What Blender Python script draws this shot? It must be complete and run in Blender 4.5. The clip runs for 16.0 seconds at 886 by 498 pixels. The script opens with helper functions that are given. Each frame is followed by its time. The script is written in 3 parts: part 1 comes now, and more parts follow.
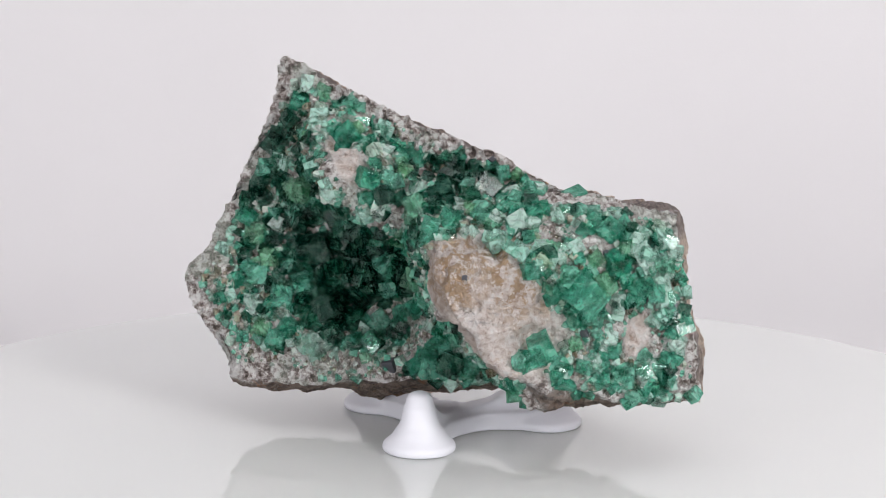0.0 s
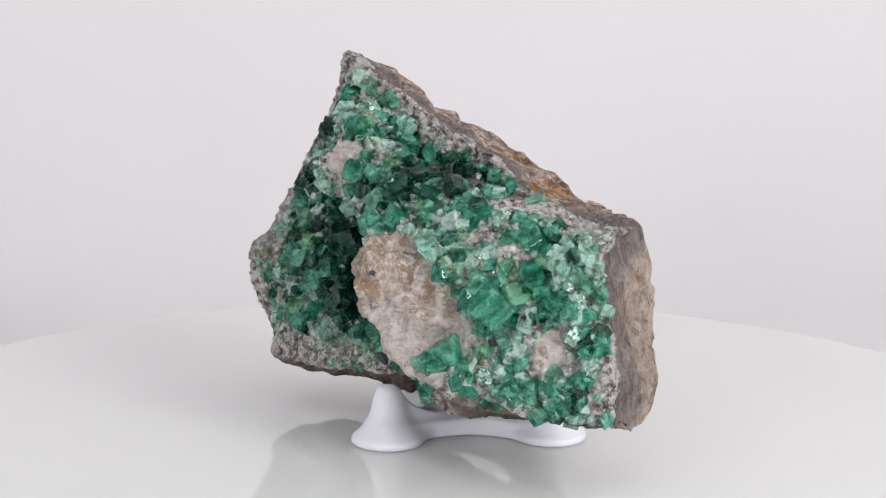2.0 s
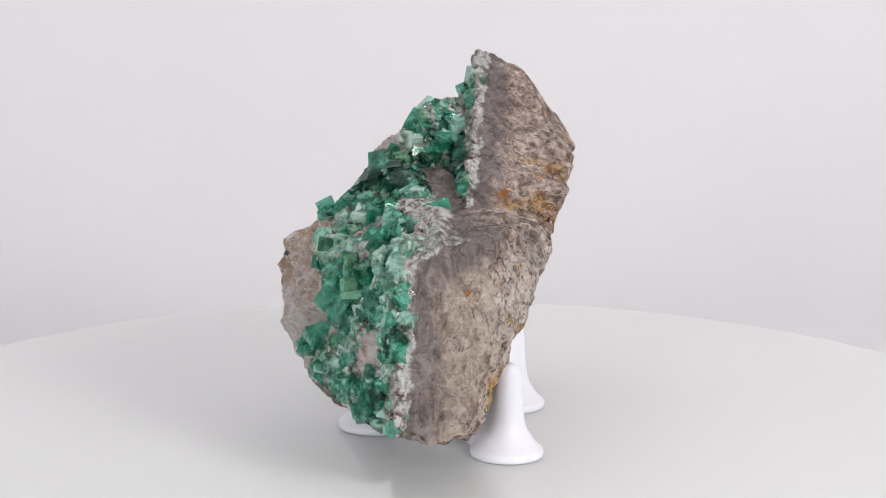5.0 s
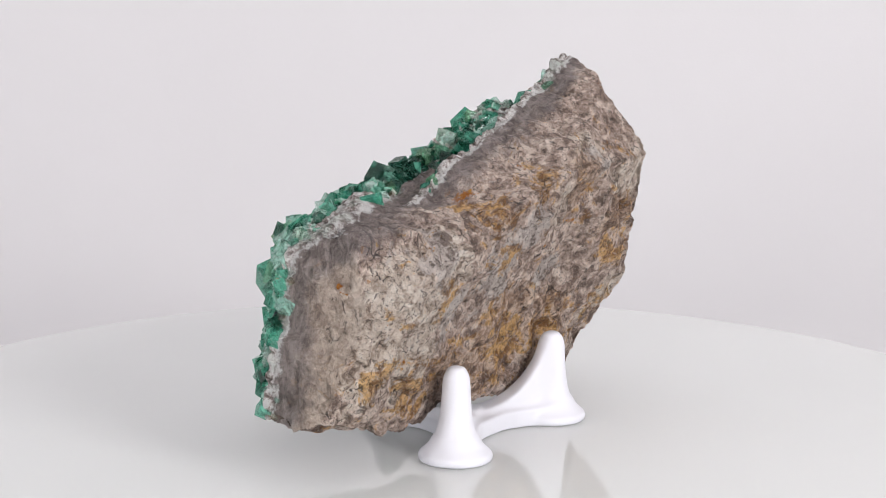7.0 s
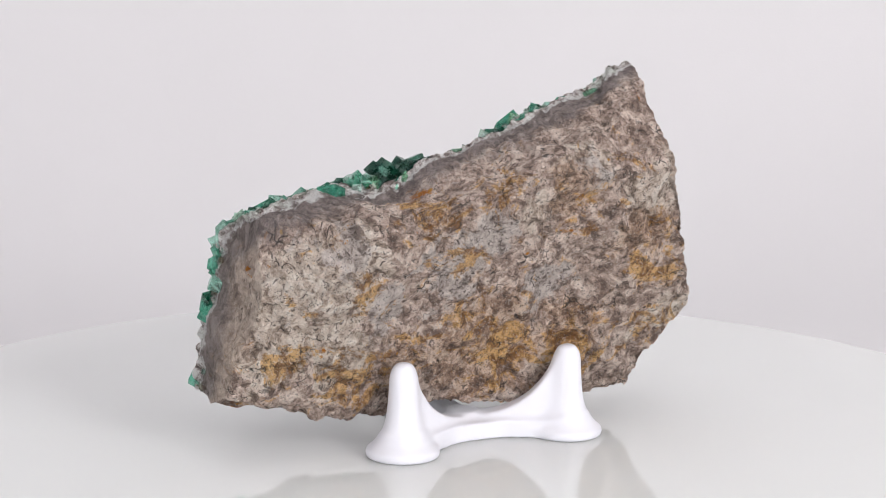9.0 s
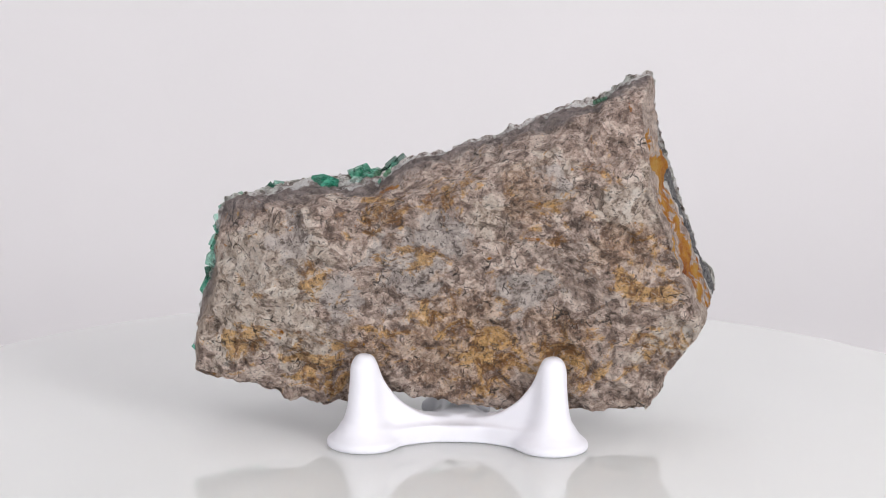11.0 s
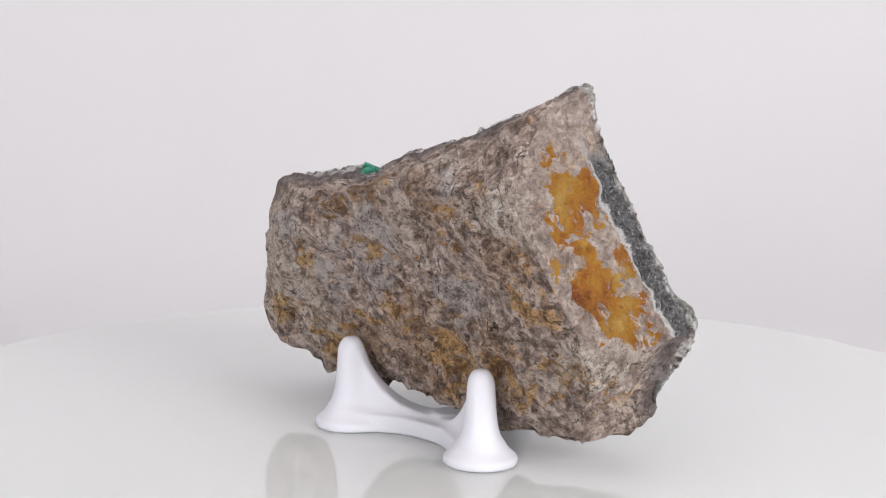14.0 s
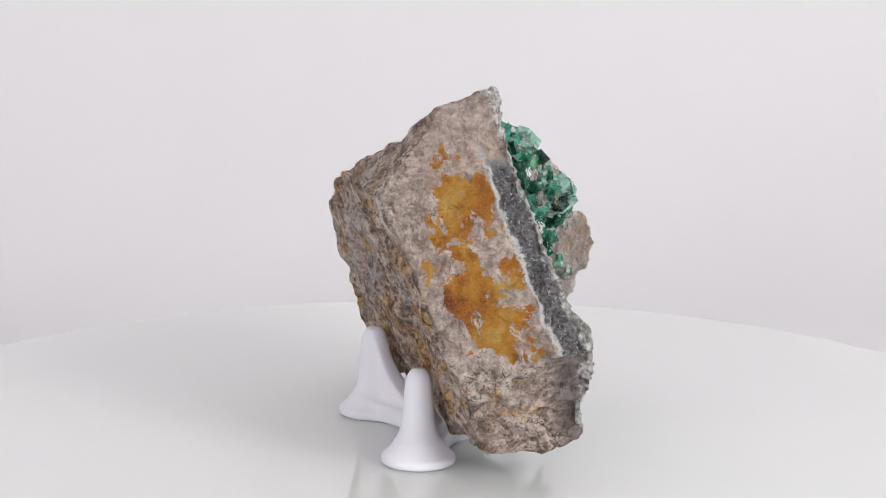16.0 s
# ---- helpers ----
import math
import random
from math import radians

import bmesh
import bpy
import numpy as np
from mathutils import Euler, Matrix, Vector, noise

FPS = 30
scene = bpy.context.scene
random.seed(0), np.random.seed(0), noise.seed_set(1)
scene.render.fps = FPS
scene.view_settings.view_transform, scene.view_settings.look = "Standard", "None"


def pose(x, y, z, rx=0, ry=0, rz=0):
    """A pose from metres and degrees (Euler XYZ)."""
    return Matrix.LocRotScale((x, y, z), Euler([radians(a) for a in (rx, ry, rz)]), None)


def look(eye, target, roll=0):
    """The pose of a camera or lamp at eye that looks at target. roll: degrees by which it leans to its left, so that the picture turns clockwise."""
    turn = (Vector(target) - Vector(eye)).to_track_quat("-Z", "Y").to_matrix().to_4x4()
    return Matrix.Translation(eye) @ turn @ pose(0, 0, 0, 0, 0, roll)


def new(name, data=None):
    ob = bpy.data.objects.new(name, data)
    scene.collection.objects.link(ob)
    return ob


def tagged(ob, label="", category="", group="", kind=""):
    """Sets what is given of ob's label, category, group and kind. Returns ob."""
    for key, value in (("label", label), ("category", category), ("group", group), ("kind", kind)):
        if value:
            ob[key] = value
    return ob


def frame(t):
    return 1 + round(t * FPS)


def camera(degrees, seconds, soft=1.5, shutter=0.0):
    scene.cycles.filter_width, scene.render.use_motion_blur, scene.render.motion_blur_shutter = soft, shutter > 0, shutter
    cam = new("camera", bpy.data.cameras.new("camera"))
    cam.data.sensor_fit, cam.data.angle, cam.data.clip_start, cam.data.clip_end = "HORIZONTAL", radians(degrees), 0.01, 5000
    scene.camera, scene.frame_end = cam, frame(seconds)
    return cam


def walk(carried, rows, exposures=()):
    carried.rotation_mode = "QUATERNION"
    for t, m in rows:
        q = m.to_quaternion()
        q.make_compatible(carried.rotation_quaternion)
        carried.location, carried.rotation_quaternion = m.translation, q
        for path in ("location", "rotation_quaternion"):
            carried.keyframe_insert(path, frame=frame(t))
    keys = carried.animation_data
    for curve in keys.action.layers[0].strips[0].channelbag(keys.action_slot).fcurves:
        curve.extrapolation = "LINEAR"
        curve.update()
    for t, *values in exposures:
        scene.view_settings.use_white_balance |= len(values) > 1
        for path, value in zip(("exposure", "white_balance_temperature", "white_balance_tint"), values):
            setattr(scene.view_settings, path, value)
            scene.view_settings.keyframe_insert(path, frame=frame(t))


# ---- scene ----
# The camera stands still before a slowly turning turntable.
cam = camera(24.03, 16.0, soft=1.0)
EYE = Vector((0.0, -0.450, 0.1257))
AHEAD = Vector((-0.0045 * math.cos(0.1855), math.cos(0.1855), -math.sin(0.1855)))
STILL = look(EYE, EYE + AHEAD, roll=0.705)
walk(cam, [(0, STILL), (16, STILL)])
TURN = -14.708          # degrees a second, clockwise from above

# ---- light: a white photo tent with softboxes ----
world = bpy.data.worlds.new("tent_air")
world.use_nodes = True
world.node_tree.nodes["Background"].inputs["Color"].default_value = (0.9, 0.9, 0.92, 1)
world.node_tree.nodes["Background"].inputs["Strength"].default_value = 0.3
scene.world = world
scene.view_settings.exposure = 0.12


def softbox(name, eye, target, w, h, watts, colour=(1, 1, 1)):
    data = bpy.data.lights.new(name, "AREA")
    data.shape, data.size, data.size_y, data.energy, data.color = "RECTANGLE", w, h, watts, colour
    ob = new(name, data)
    ob.matrix_world = look(eye, target)
    return ob


softbox("softbox_top", (0.0, -0.12, 0.88), (0, 0, 0), 1.15, 0.85, 1.55, (1.0, 0.99, 0.995))
softbox("softbox_key", (0.52, -0.60, 0.36), (0, 0, 0.04), 0.26, 0.26, 4.1, (1.0, 0.985, 0.98))
softbox("softbox_fill", (-0.36, -0.78, 0.17), (0, 0, 0.04), 0.24, 0.24, 1.9, (0.99, 0.985, 1.0))

MM = 0.001


# ---- node helpers ----
class Nodes:
    """A node material, written as an expression tree."""

    def __init__(self, name):
        self.mat = bpy.data.materials.new(name)
        self.mat.use_nodes = True
        self.tree = self.mat.node_tree
        self.bsdf = self.tree.nodes["Principled BSDF"]

    def put(self, socket, value):
        if isinstance(value, bpy.types.NodeSocket):
            self.tree.links.new(value, socket)
        elif isinstance(value, (tuple, list)) and len(value) == 3 and socket.type == "RGBA":
            socket.default_value = (*value, 1)
        else:
            socket.default_value = value

    def set(self, **values):
        for key, value in values.items():
            self.put(self.bsdf.inputs[key.replace("_", " ")], value)
        return self.mat

    def coord(self, kind="Object"):
        return self.tree.nodes.new("ShaderNodeTexCoord").outputs[kind]

    def attr(self, name):
        n = self.tree.nodes.new("ShaderNodeAttribute")
        n.attribute_name = name
        return n.outputs["Fac"]

    def scaled(self, vector, scale):
        n = self.tree.nodes.new("ShaderNodeMapping")
        self.put(n.inputs["Vector"], vector)
        n.inputs["Scale"].default_value = scale
        return n.outputs["Vector"]

    def noise(self, vector, scale, detail=4, rough=0.6, distort=0.0):
        n = self.tree.nodes.new("ShaderNodeTexNoise")
        self.put(n.inputs["Vector"], vector)
        n.inputs["Scale"].default_value = scale
        n.inputs["Detail"].default_value = detail
        n.inputs["Roughness"].default_value = rough
        n.inputs["Distortion"].default_value = distort
        return n.outputs["Fac"]

    def vector_noise(self, vector, scale):
        n = self.tree.nodes.new("ShaderNodeTexNoise")
        self.put(n.inputs["Vector"], vector)
        n.inputs["Scale"].default_value = scale
        return n.outputs["Color"]

    def cells(self, vector, scale, out="Distance", feature="F1"):
        n = self.tree.nodes.new("ShaderNodeTexVoronoi")
        n.feature = feature
        self.put(n.inputs["Vector"], vector)
        n.inputs["Scale"].default_value = scale
        return n.outputs[out]

    def ramp(self, fac, lo, hi, smooth=True):
        n = self.tree.nodes.new("ShaderNodeMapRange")
        n.interpolation_type = "SMOOTHSTEP" if smooth else "LINEAR"
        self.put(n.inputs["Value"], fac)
        n.inputs["From Min"].default_value, n.inputs["From Max"].default_value = lo, hi
        return n.outputs["Result"]

    def math(self, op, a, b=0.0):
        n = self.tree.nodes.new("ShaderNodeMath")
        n.operation = op
        self.put(n.inputs[0], a)
        self.put(n.inputs[1], b)
        return n.outputs[0]

    def mix(self, fac, a, b):
        n = self.tree.nodes.new("ShaderNodeMix")
        n.data_type = "RGBA"
        self.put(n.inputs["Factor"], fac)
        self.put(n.inputs[6], a)
        self.put(n.inputs[7], b)
        return n.outputs[2]

    def random(self):
        return self.tree.nodes.new("ShaderNodeObjectInfo").outputs["Random"]

    def island(self):
        return self.tree.nodes.new("ShaderNodeNewGeometry").outputs["Random Per Island"]

    def colours(self, fac, stops):
        n = self.tree.nodes.new("ShaderNodeValToRGB")
        self.put(n.inputs["Fac"], fac)
        el = n.color_ramp.elements
        while len(el) < len(stops):
            el.new(0.5)
        for e, (p, c) in zip(el, stops):
            e.position, e.color = p, (*c, 1)
        return n.outputs["Color"]

    def bump(self, height, strength, distance, normal=None):
        n = self.tree.nodes.new("ShaderNodeBump")
        self.put(n.inputs["Height"], height)
        n.inputs["Strength"].default_value = strength
        n.inputs["Distance"].default_value = distance
        if normal is not None:
            self.put(n.inputs["Normal"], normal)
        return n.outputs["Normal"]


# ---- materials ----
def white_acrylic():
    n = Nodes("white_acrylic")
    p = n.coord()
    haze = n.noise(p, 14, 3)
    return n.set(Base_Color=n.mix(haze, (0.755, 0.772, 0.76), (0.79, 0.807, 0.795)),
                 Roughness=n.math("ADD", 0.03, n.math("MULTIPLY", haze, 0.04)), IOR=1.46,
                 Subsurface_Weight=0.75, Subsurface_Radius=(0.03, 0.03, 0.03), Subsurface_Scale=1.0)


def tent_cloth():
    n = Nodes("tent_cloth")
    p = n.coord()
    weave = n.noise(p, 900, 2)
    soft = n.noise(p, 3, 3)
    return n.set(Base_Color=n.mix(soft, (0.745, 0.733, 0.745), (0.775, 0.763, 0.775)), Roughness=0.9,
                 Normal=n.bump(weave, 0.1, 0.0003))


def printed_plastic():
    n = Nodes("white_plastic")
    p = n.coord()
    layers = n.noise(n.scaled(p, (60, 60, 5200)), 1.0, 1)
    blot = n.noise(p, 160, 3)
    return n.set(Base_Color=n.mix(blot, (0.77, 0.77, 0.83), (0.81, 0.81, 0.87)), Roughness=0.42, IOR=1.46,
                 Subsurface_Weight=0.08, Subsurface_Radius=(0.002, 0.002, 0.002), Subsurface_Scale=0.5,
                 Normal=n.bump(layers, 0.06, 0.0002))


def letter_grey():
    n = Nodes("letter_grey")
    return n.set(Base_Color=n.mix(n.noise(n.coord(), 900, 2), (0.5, 0.5, 0.54), (0.6, 0.6, 0.64)), Roughness=0.5)


def matrix_stone():
    """Grey-brown weathered limestone with ochre stains, a dark selvage and a sugary, crystal-bearing front."""
    n = Nodes("matrix_stone")
    p = n.coord()
    fd, end_l, lump, streak = (n.attr(a) for a in ("front_depth", "left_end", "lump", "streak"))
    big = n.noise(p, 70, 5, 0.62, 0.6)
    mid = n.noise(p, 360, 5, 0.66, 0.7)
    fine = n.noise(p, 800, 5, 0.75, 0.8)
    grain = n.noise(p, 2300, 2, 0.6)
    swirl = n.noise(n.scaled(p, (1, 1, 1.7)), 330, 4, 0.65, 3.5)
    # weathered back: flaky mauve-grey rock with cream, smooth grey and ochre areas
    bent = n.tree.nodes.new("ShaderNodeVectorMath")
    bent.operation = "MULTIPLY_ADD"
    n.put(bent.inputs[0], n.vector_noise(p, 170))
    bent.inputs[1].default_value = (0.007, 0.007, 0.007)
    n.put(bent.inputs[2], p)
    bent = bent.outputs[0]
    flake = n.cells(bent, 330, "Color")
    scale = n.cells(n.scaled(bent, (1, 1, 1.5)), 760, "Color")
    tone = n.math("ADD", n.math("MULTIPLY", n.ramp(mid, 0.30, 0.70, False), 0.50), n.math("ADD", n.math("MULTIPLY", flake, 0.31), n.math("MULTIPLY", scale, 0.19)))
    area = n.noise(p, 95, 6, 0.68, 0.7)
    spread = n.math("SUBTRACT", area, 0.5)
    rock = n.colours(tone, [(0.28, (0.20, 0.135, 0.11)), (0.41, (0.39, 0.28, 0.23)), (0.54, (0.60, 0.455, 0.385)), (0.70, (0.88, 0.74, 0.655))])
    cream_at = n.ramp(n.math("ADD", n.attr("cream"), n.math("MULTIPLY", spread, 3.2)), 0.34, 0.66)
    rock = n.mix(n.math("MULTIPLY", cream_at, 0.85), rock, n.colours(tone, [(0.24, (0.25, 0.18, 0.14)), (0.38, (0.49, 0.385, 0.31)), (0.52, (0.74, 0.625, 0.53)), (0.74, (0.88, 0.80, 0.72))]))
    grey_at = n.ramp(n.math("ADD", n.attr("grey"), n.math("MULTIPLY", n.math("SUBTRACT", n.noise(p, 120, 6, 0.7, 0.6), 0.5), 2.6)), 0.42, 0.58)
    rock = n.mix(n.math("MULTIPLY", grey_at, 0.85), rock, n.colours(tone, [(0.26, (0.24, 0.19, 0.17)), (0.42, (0.56, 0.485, 0.45)), (0.66, (0.74, 0.665, 0.625))]))
    brown_at = n.ramp(n.math("ADD", n.attr("low"), n.math("MULTIPLY", spread, 2.4)), 0.40, 0.66)
    rock = n.mix(n.math("MULTIPLY", brown_at, 0.75), rock, n.colours(tone, [(0.30, (0.17, 0.095, 0.063)), (0.48, (0.43, 0.265, 0.175)), (0.66, (0.74, 0.545, 0.41))]))
    ochre_at = n.noise(n.scaled(p, (1, 1, 1.15)), 130, 7, 0.74, 0.8)
    ochre = n.mix(n.ramp(tone, 0.32, 0.65), (0.27, 0.115, 0.026), (0.76, 0.43, 0.125))
    rock = n.mix(n.math("MULTIPLY", n.ramp(n.math("ADD", ochre_at, n.math("MULTIPLY", n.attr("stain"), 0.15)), 0.575, 0.65), 0.8), rock, ochre)
    # pock marks, dark hairline arcs and pale grains
    rock = n.mix(n.math("MULTIPLY", n.ramp(swirl, 0.33, 0.24), 0.45), rock, (0.06, 0.048, 0.042))
    rock = n.mix(n.math("MULTIPLY", n.ramp(fine, 0.46, 0.385), 0.8), rock, (0.085, 0.062, 0.05))
    rock = n.mix(n.math("MULTIPLY", n.ramp(fine, 0.56, 0.64), 0.45), rock, (0.80, 0.71, 0.63))
    rim = n.cells(bent, 230, feature="DISTANCE_TO_EDGE")
    cracks = n.math("MULTIPLY", n.ramp(rim, 0.035, 0.012), n.ramp(n.noise(p, 200, 3, 0.6), 0.565, 0.62))
    rock = n.mix(n.math("MULTIPLY", cracks, 0.85), rock, (0.035, 0.028, 0.024))
    rock = n.mix(n.math("MULTIPLY", n.ramp(grain, 0.42, 0.32), 0.4), rock, (0.07, 0.052, 0.043))
    rock = n.mix(n.math("MULTIPLY", n.ramp(grain, 0.60, 0.70), 0.3), rock, (0.84, 0.76, 0.69))
    # pale, streaked right end
    lines = n.noise(n.scaled(p, (330, 210, 75)), 1.0, 7, 0.75, 1.3)
    pale = n.colours(n.math("ADD", n.math("MULTIPLY", lines, 0.7), n.math("MULTIPLY", tone, 0.3)), [(0.32, (0.14, 0.103, 0.083)), (0.42, (0.40, 0.31, 0.25)), (0.52, (0.60, 0.49, 0.405)), (0.66, (0.78, 0.67, 0.575))])
    pale = n.mix(n.math("MULTIPLY", n.ramp(ochre_at, 0.62, 0.70), 0.7), pale, ochre)
    dashes = n.ramp(n.noise(n.scaled(p, (620, 620, 240)), 1.0, 3, 0.6, 0.5), 0.37, 0.30)
    pale = n.mix(n.math("MULTIPLY", dashes, 0.9), pale, (0.06, 0.045, 0.038))
    rock = n.mix(n.math("MULTIPLY", streak, 0.75), rock, pale)
    # left end: beige stone under an iron-stained skin
    beige = n.mix(n.ramp(n.noise(p, 420, 6, 0.75, 0.6), 0.36, 0.66), (0.29, 0.215, 0.18), (0.78, 0.66, 0.58))
    rock = n.mix(n.math("MULTIPLY", end_l, 0.6), rock, beige)
    rust_at = n.attr("rust")
    wob = n.math("ADD", n.math("MULTIPLY", n.math("SUBTRACT", n.noise(p, 150, 6, 0.65, 0.4), 0.5), 2.9), rust_at)
    rust = n.colours(n.noise(p, 120, 5, 0.65), [(0.34, (0.24, 0.055, 0.008)), (0.45, (0.44, 0.145, 0.012)), (0.56, (0.56, 0.25, 0.022)), (0.7, (0.62, 0.38, 0.09))])
    rust = n.mix(n.math("MULTIPLY", n.ramp(grain, 0.45, 0.75), 0.4), rust, (0.60, 0.36, 0.10))
    rock = n.mix(n.ramp(wob, 0.47, 0.55), rock, rust)
    # dark selvage behind the crystal face, with a white line on the left end
    edge = n.math("ADD", fd, n.math("MULTIPLY", n.math("SUBTRACT", n.noise(p, 260, 5, 0.7), 0.5), 5.0))
    dark = n.mix(fine, (0.10, 0.095, 0.10), (0.27, 0.25, 0.25))
    deep_l = n.math("MULTIPLY", n.ramp(edge, 5.7, 5.0), n.attr("selvage"))
    deep_r = n.math("MULTIPLY", n.ramp(n.math("ADD", edge, n.math("MULTIPLY", spread, 16.0)), 10.0, 4.0), n.math("SUBTRACT", 1.0, end_l))
    rock = n.mix(n.math("MULTIPLY", deep_r, 0.8), rock, n.mix(n.ramp(lines, 0.35, 0.65), (0.095, 0.078, 0.08), (0.33, 0.285, 0.28)))
    fringe = n.math("MULTIPLY", n.ramp(edge, 2.3, 1.8), n.math("SUBTRACT", 1.0, end_l))
    rock = n.mix(n.math("MULTIPLY", fringe, n.ramp(n.noise(p, 190, 5, 0.7), 0.44, 0.54)), rock, (0.76, 0.74, 0.73))
    rock = n.mix(n.math("MULTIPLY", n.ramp(edge, 6.5, 5.9), n.attr("selvage")), rock, (0.80, 0.78, 0.76))
    rock = n.mix(deep_l, rock, n.mix(n.ramp(fine, 0.35, 0.65), (0.05, 0.048, 0.052), (0.25, 0.245, 0.25)))
    rock = n.mix(n.math("MULTIPLY", deep_l, n.math("MULTIPLY", n.ramp(n.noise(p, 1500, 3, 0.7), 0.58, 0.66), 0.7)), rock, (0.66, 0.65, 0.64))
    # undersides: brown, rust-stained rock, darkened where it faces down to carry its shade
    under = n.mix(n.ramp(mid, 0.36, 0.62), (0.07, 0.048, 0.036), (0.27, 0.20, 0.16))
    rock = n.mix(n.math("MULTIPLY", n.attr("shaded_underside"), 0.85), rock, n.mix(n.math("MULTIPLY", n.ramp(ochre_at, 0.56, 0.64), 0.7), under, (0.30, 0.13, 0.05)))
    # sugary front
    sugar = n.colours(n.noise(p, 560, 5, 0.72), [(0.37, (0.07, 0.05, 0.043)), (0.44, (0.30, 0.24, 0.22)), (0.50, (0.62, 0.56, 0.54)), (0.57, (0.93, 0.91, 0.895))])
    sugar = n.mix(n.math("MULTIPLY", n.ramp(mid, 0.42, 0.30), 0.6), sugar, (0.13, 0.10, 0.085))
    sugar = n.mix(n.math("MULTIPLY", n.ramp(big, 0.50, 0.62), 0.35), sugar, (0.42, 0.52, 0.44))
    face = n.ramp(edge, 1.7, 0.6)
    rock = n.mix(face, rock, sugar)
    cream = n.colours(n.noise(p, 520, 5, 0.7, 0.4), [(0.32, (0.42, 0.30, 0.24)), (0.42, (0.68, 0.58, 0.53)), (0.53, (0.86, 0.78, 0.74)), (0.70, (0.93, 0.90, 0.88))])
    cream = n.mix(n.math("MULTIPLY", n.ramp(ochre_at, 0.56, 0.66), 0.40), cream, (0.45, 0.27, 0.12))
    cream = n.mix(n.math("MULTIPLY", n.ramp(n.noise(p, 130, 5, 0.7), 0.52, 0.60), 0.6), cream, n.mix(n.ramp(fine, 0.38, 0.6), (0.70, 0.63, 0.59), (0.93, 0.90, 0.88)))
    cream = n.mix(n.math("MULTIPLY", n.ramp(n.noise(p, 150, 5, 0.7, 0.7), 0.44, 0.36), 0.2), cream, n.mix(fine, (0.26, 0.18, 0.13), (0.54, 0.42, 0.34)))
    cream = n.mix(n.math("MULTIPLY", n.math("MULTIPLY", n.attr("boss_top"), 0.8), n.ramp(n.noise(p, 420, 6, 0.75), 0.46, 0.54)), cream, n.mix(fine, (0.30, 0.16, 0.06), (0.62, 0.42, 0.23)))
    # left wall of the boss: pinkish brown, darkened further as its shaded side
    cream = n.mix(n.math("MULTIPLY", n.attr("shaded_boss_wall"), 0.45), cream, n.mix(mid, (0.30, 0.225, 0.185), (0.58, 0.46, 0.39)))
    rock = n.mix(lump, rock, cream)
    relief = n.math("ADD", n.math("MULTIPLY", mid, 0.8), n.math("ADD", n.math("MULTIPLY", fine, 0.9), n.math("MULTIPLY", swirl, 0.5)))
    bump = n.bump(grain, 0.5, 0.0003, n.bump(n.math("SUBTRACT", relief, cracks), 1.0, 0.0022))
    rough = n.math("SUBTRACT", 0.85, n.math("MULTIPLY", face, n.math("MULTIPLY", n.ramp(fine, 0.5, 0.7), 0.45)))
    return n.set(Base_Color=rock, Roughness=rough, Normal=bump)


def fluorite(name, stops, milky, per_island=False):
    """Clear to cloudy green cubes, paler along growth zones."""
    n = Nodes(name)
    p = n.coord()
    r = n.island() if per_island else n.random()
    if not per_island:
        # single crystals are modelled one unit across: back to metres, each with its own clouds
        p = n.scaled(p, (0.0045, 0.0045, 0.0045))
        shift = n.tree.nodes.new("ShaderNodeVectorMath")
        shift.operation = "ADD"
        n.put(shift.inputs[0], p)
        n.put(shift.inputs[1], r)
        p = shift.outputs[0]
    tone = n.colours(r, stops)
    cloud = n.noise(p, 300, 5, 0.62, 0.9)
    fine = n.noise(p, 900, 3, 0.6)
    flaw = n.math("ABSOLUTE", n.math("SUBTRACT", n.noise(p, 260, 2, 0.5, 1.0), 0.5))
    tone = n.mix(n.math("MULTIPLY", n.ramp(cloud, 0.50, 0.72), 0.2 + 0.55 * milky), tone, (0.36, 0.74, 0.56))
    tone = n.mix(n.math("MULTIPLY", n.ramp(n.noise(p, 380, 3, 0.6, 0.8), 0.48, 0.34), 1.0 - 1.3 * milky), tone, (0.006, 0.13, 0.075))
    tone = n.mix(n.math("MULTIPLY", n.ramp(flaw, 0.03, 0.0), 0.12 + 0.4 * milky), tone, (0.62, 0.88, 0.76))
    veil = n.ramp(cloud, 0.32, 0.64)
    n.set(Base_Color=tone, Transmission_Weight=n.math("SUBTRACT", 0.93, n.math("MULTIPLY", veil, milky)), IOR=1.46,
          Roughness=n.math("ADD", 0.015, n.math("MULTIPLY", n.ramp(fine, 0.55, 0.8), 0.06)),
          Normal=n.bump(n.noise(p, 240, 2), 0.06, 0.0006))
    # light also passes straight through the clear parts
    clear_part = n.tree.nodes.new("ShaderNodeBsdfTransparent")
    n.put(clear_part.inputs["Color"], n.mix(0.45, tone, (0.80, 1.0, 0.92)))
    both = n.tree.nodes.new("ShaderNodeMixShader")
    n.put(both.inputs[0], n.math("SUBTRACT", 0.46, n.math("MULTIPLY", veil, milky * 0.7)))
    n.tree.links.new(n.bsdf.outputs[0], both.inputs[1])
    n.tree.links.new(clear_part.outputs[0], both.inputs[2])
    n.tree.links.new(both.outputs[0], n.tree.nodes["Material Output"].inputs["Surface"])
    return n.mat


def galena():
    n = Nodes("galena")
    c = n.noise(n.coord(), 900, 4)
    return n.set(Base_Color=n.mix(c, (0.035, 0.037, 0.045), (0.10, 0.10, 0.115)), Roughness=0.42, Metallic=0.35)


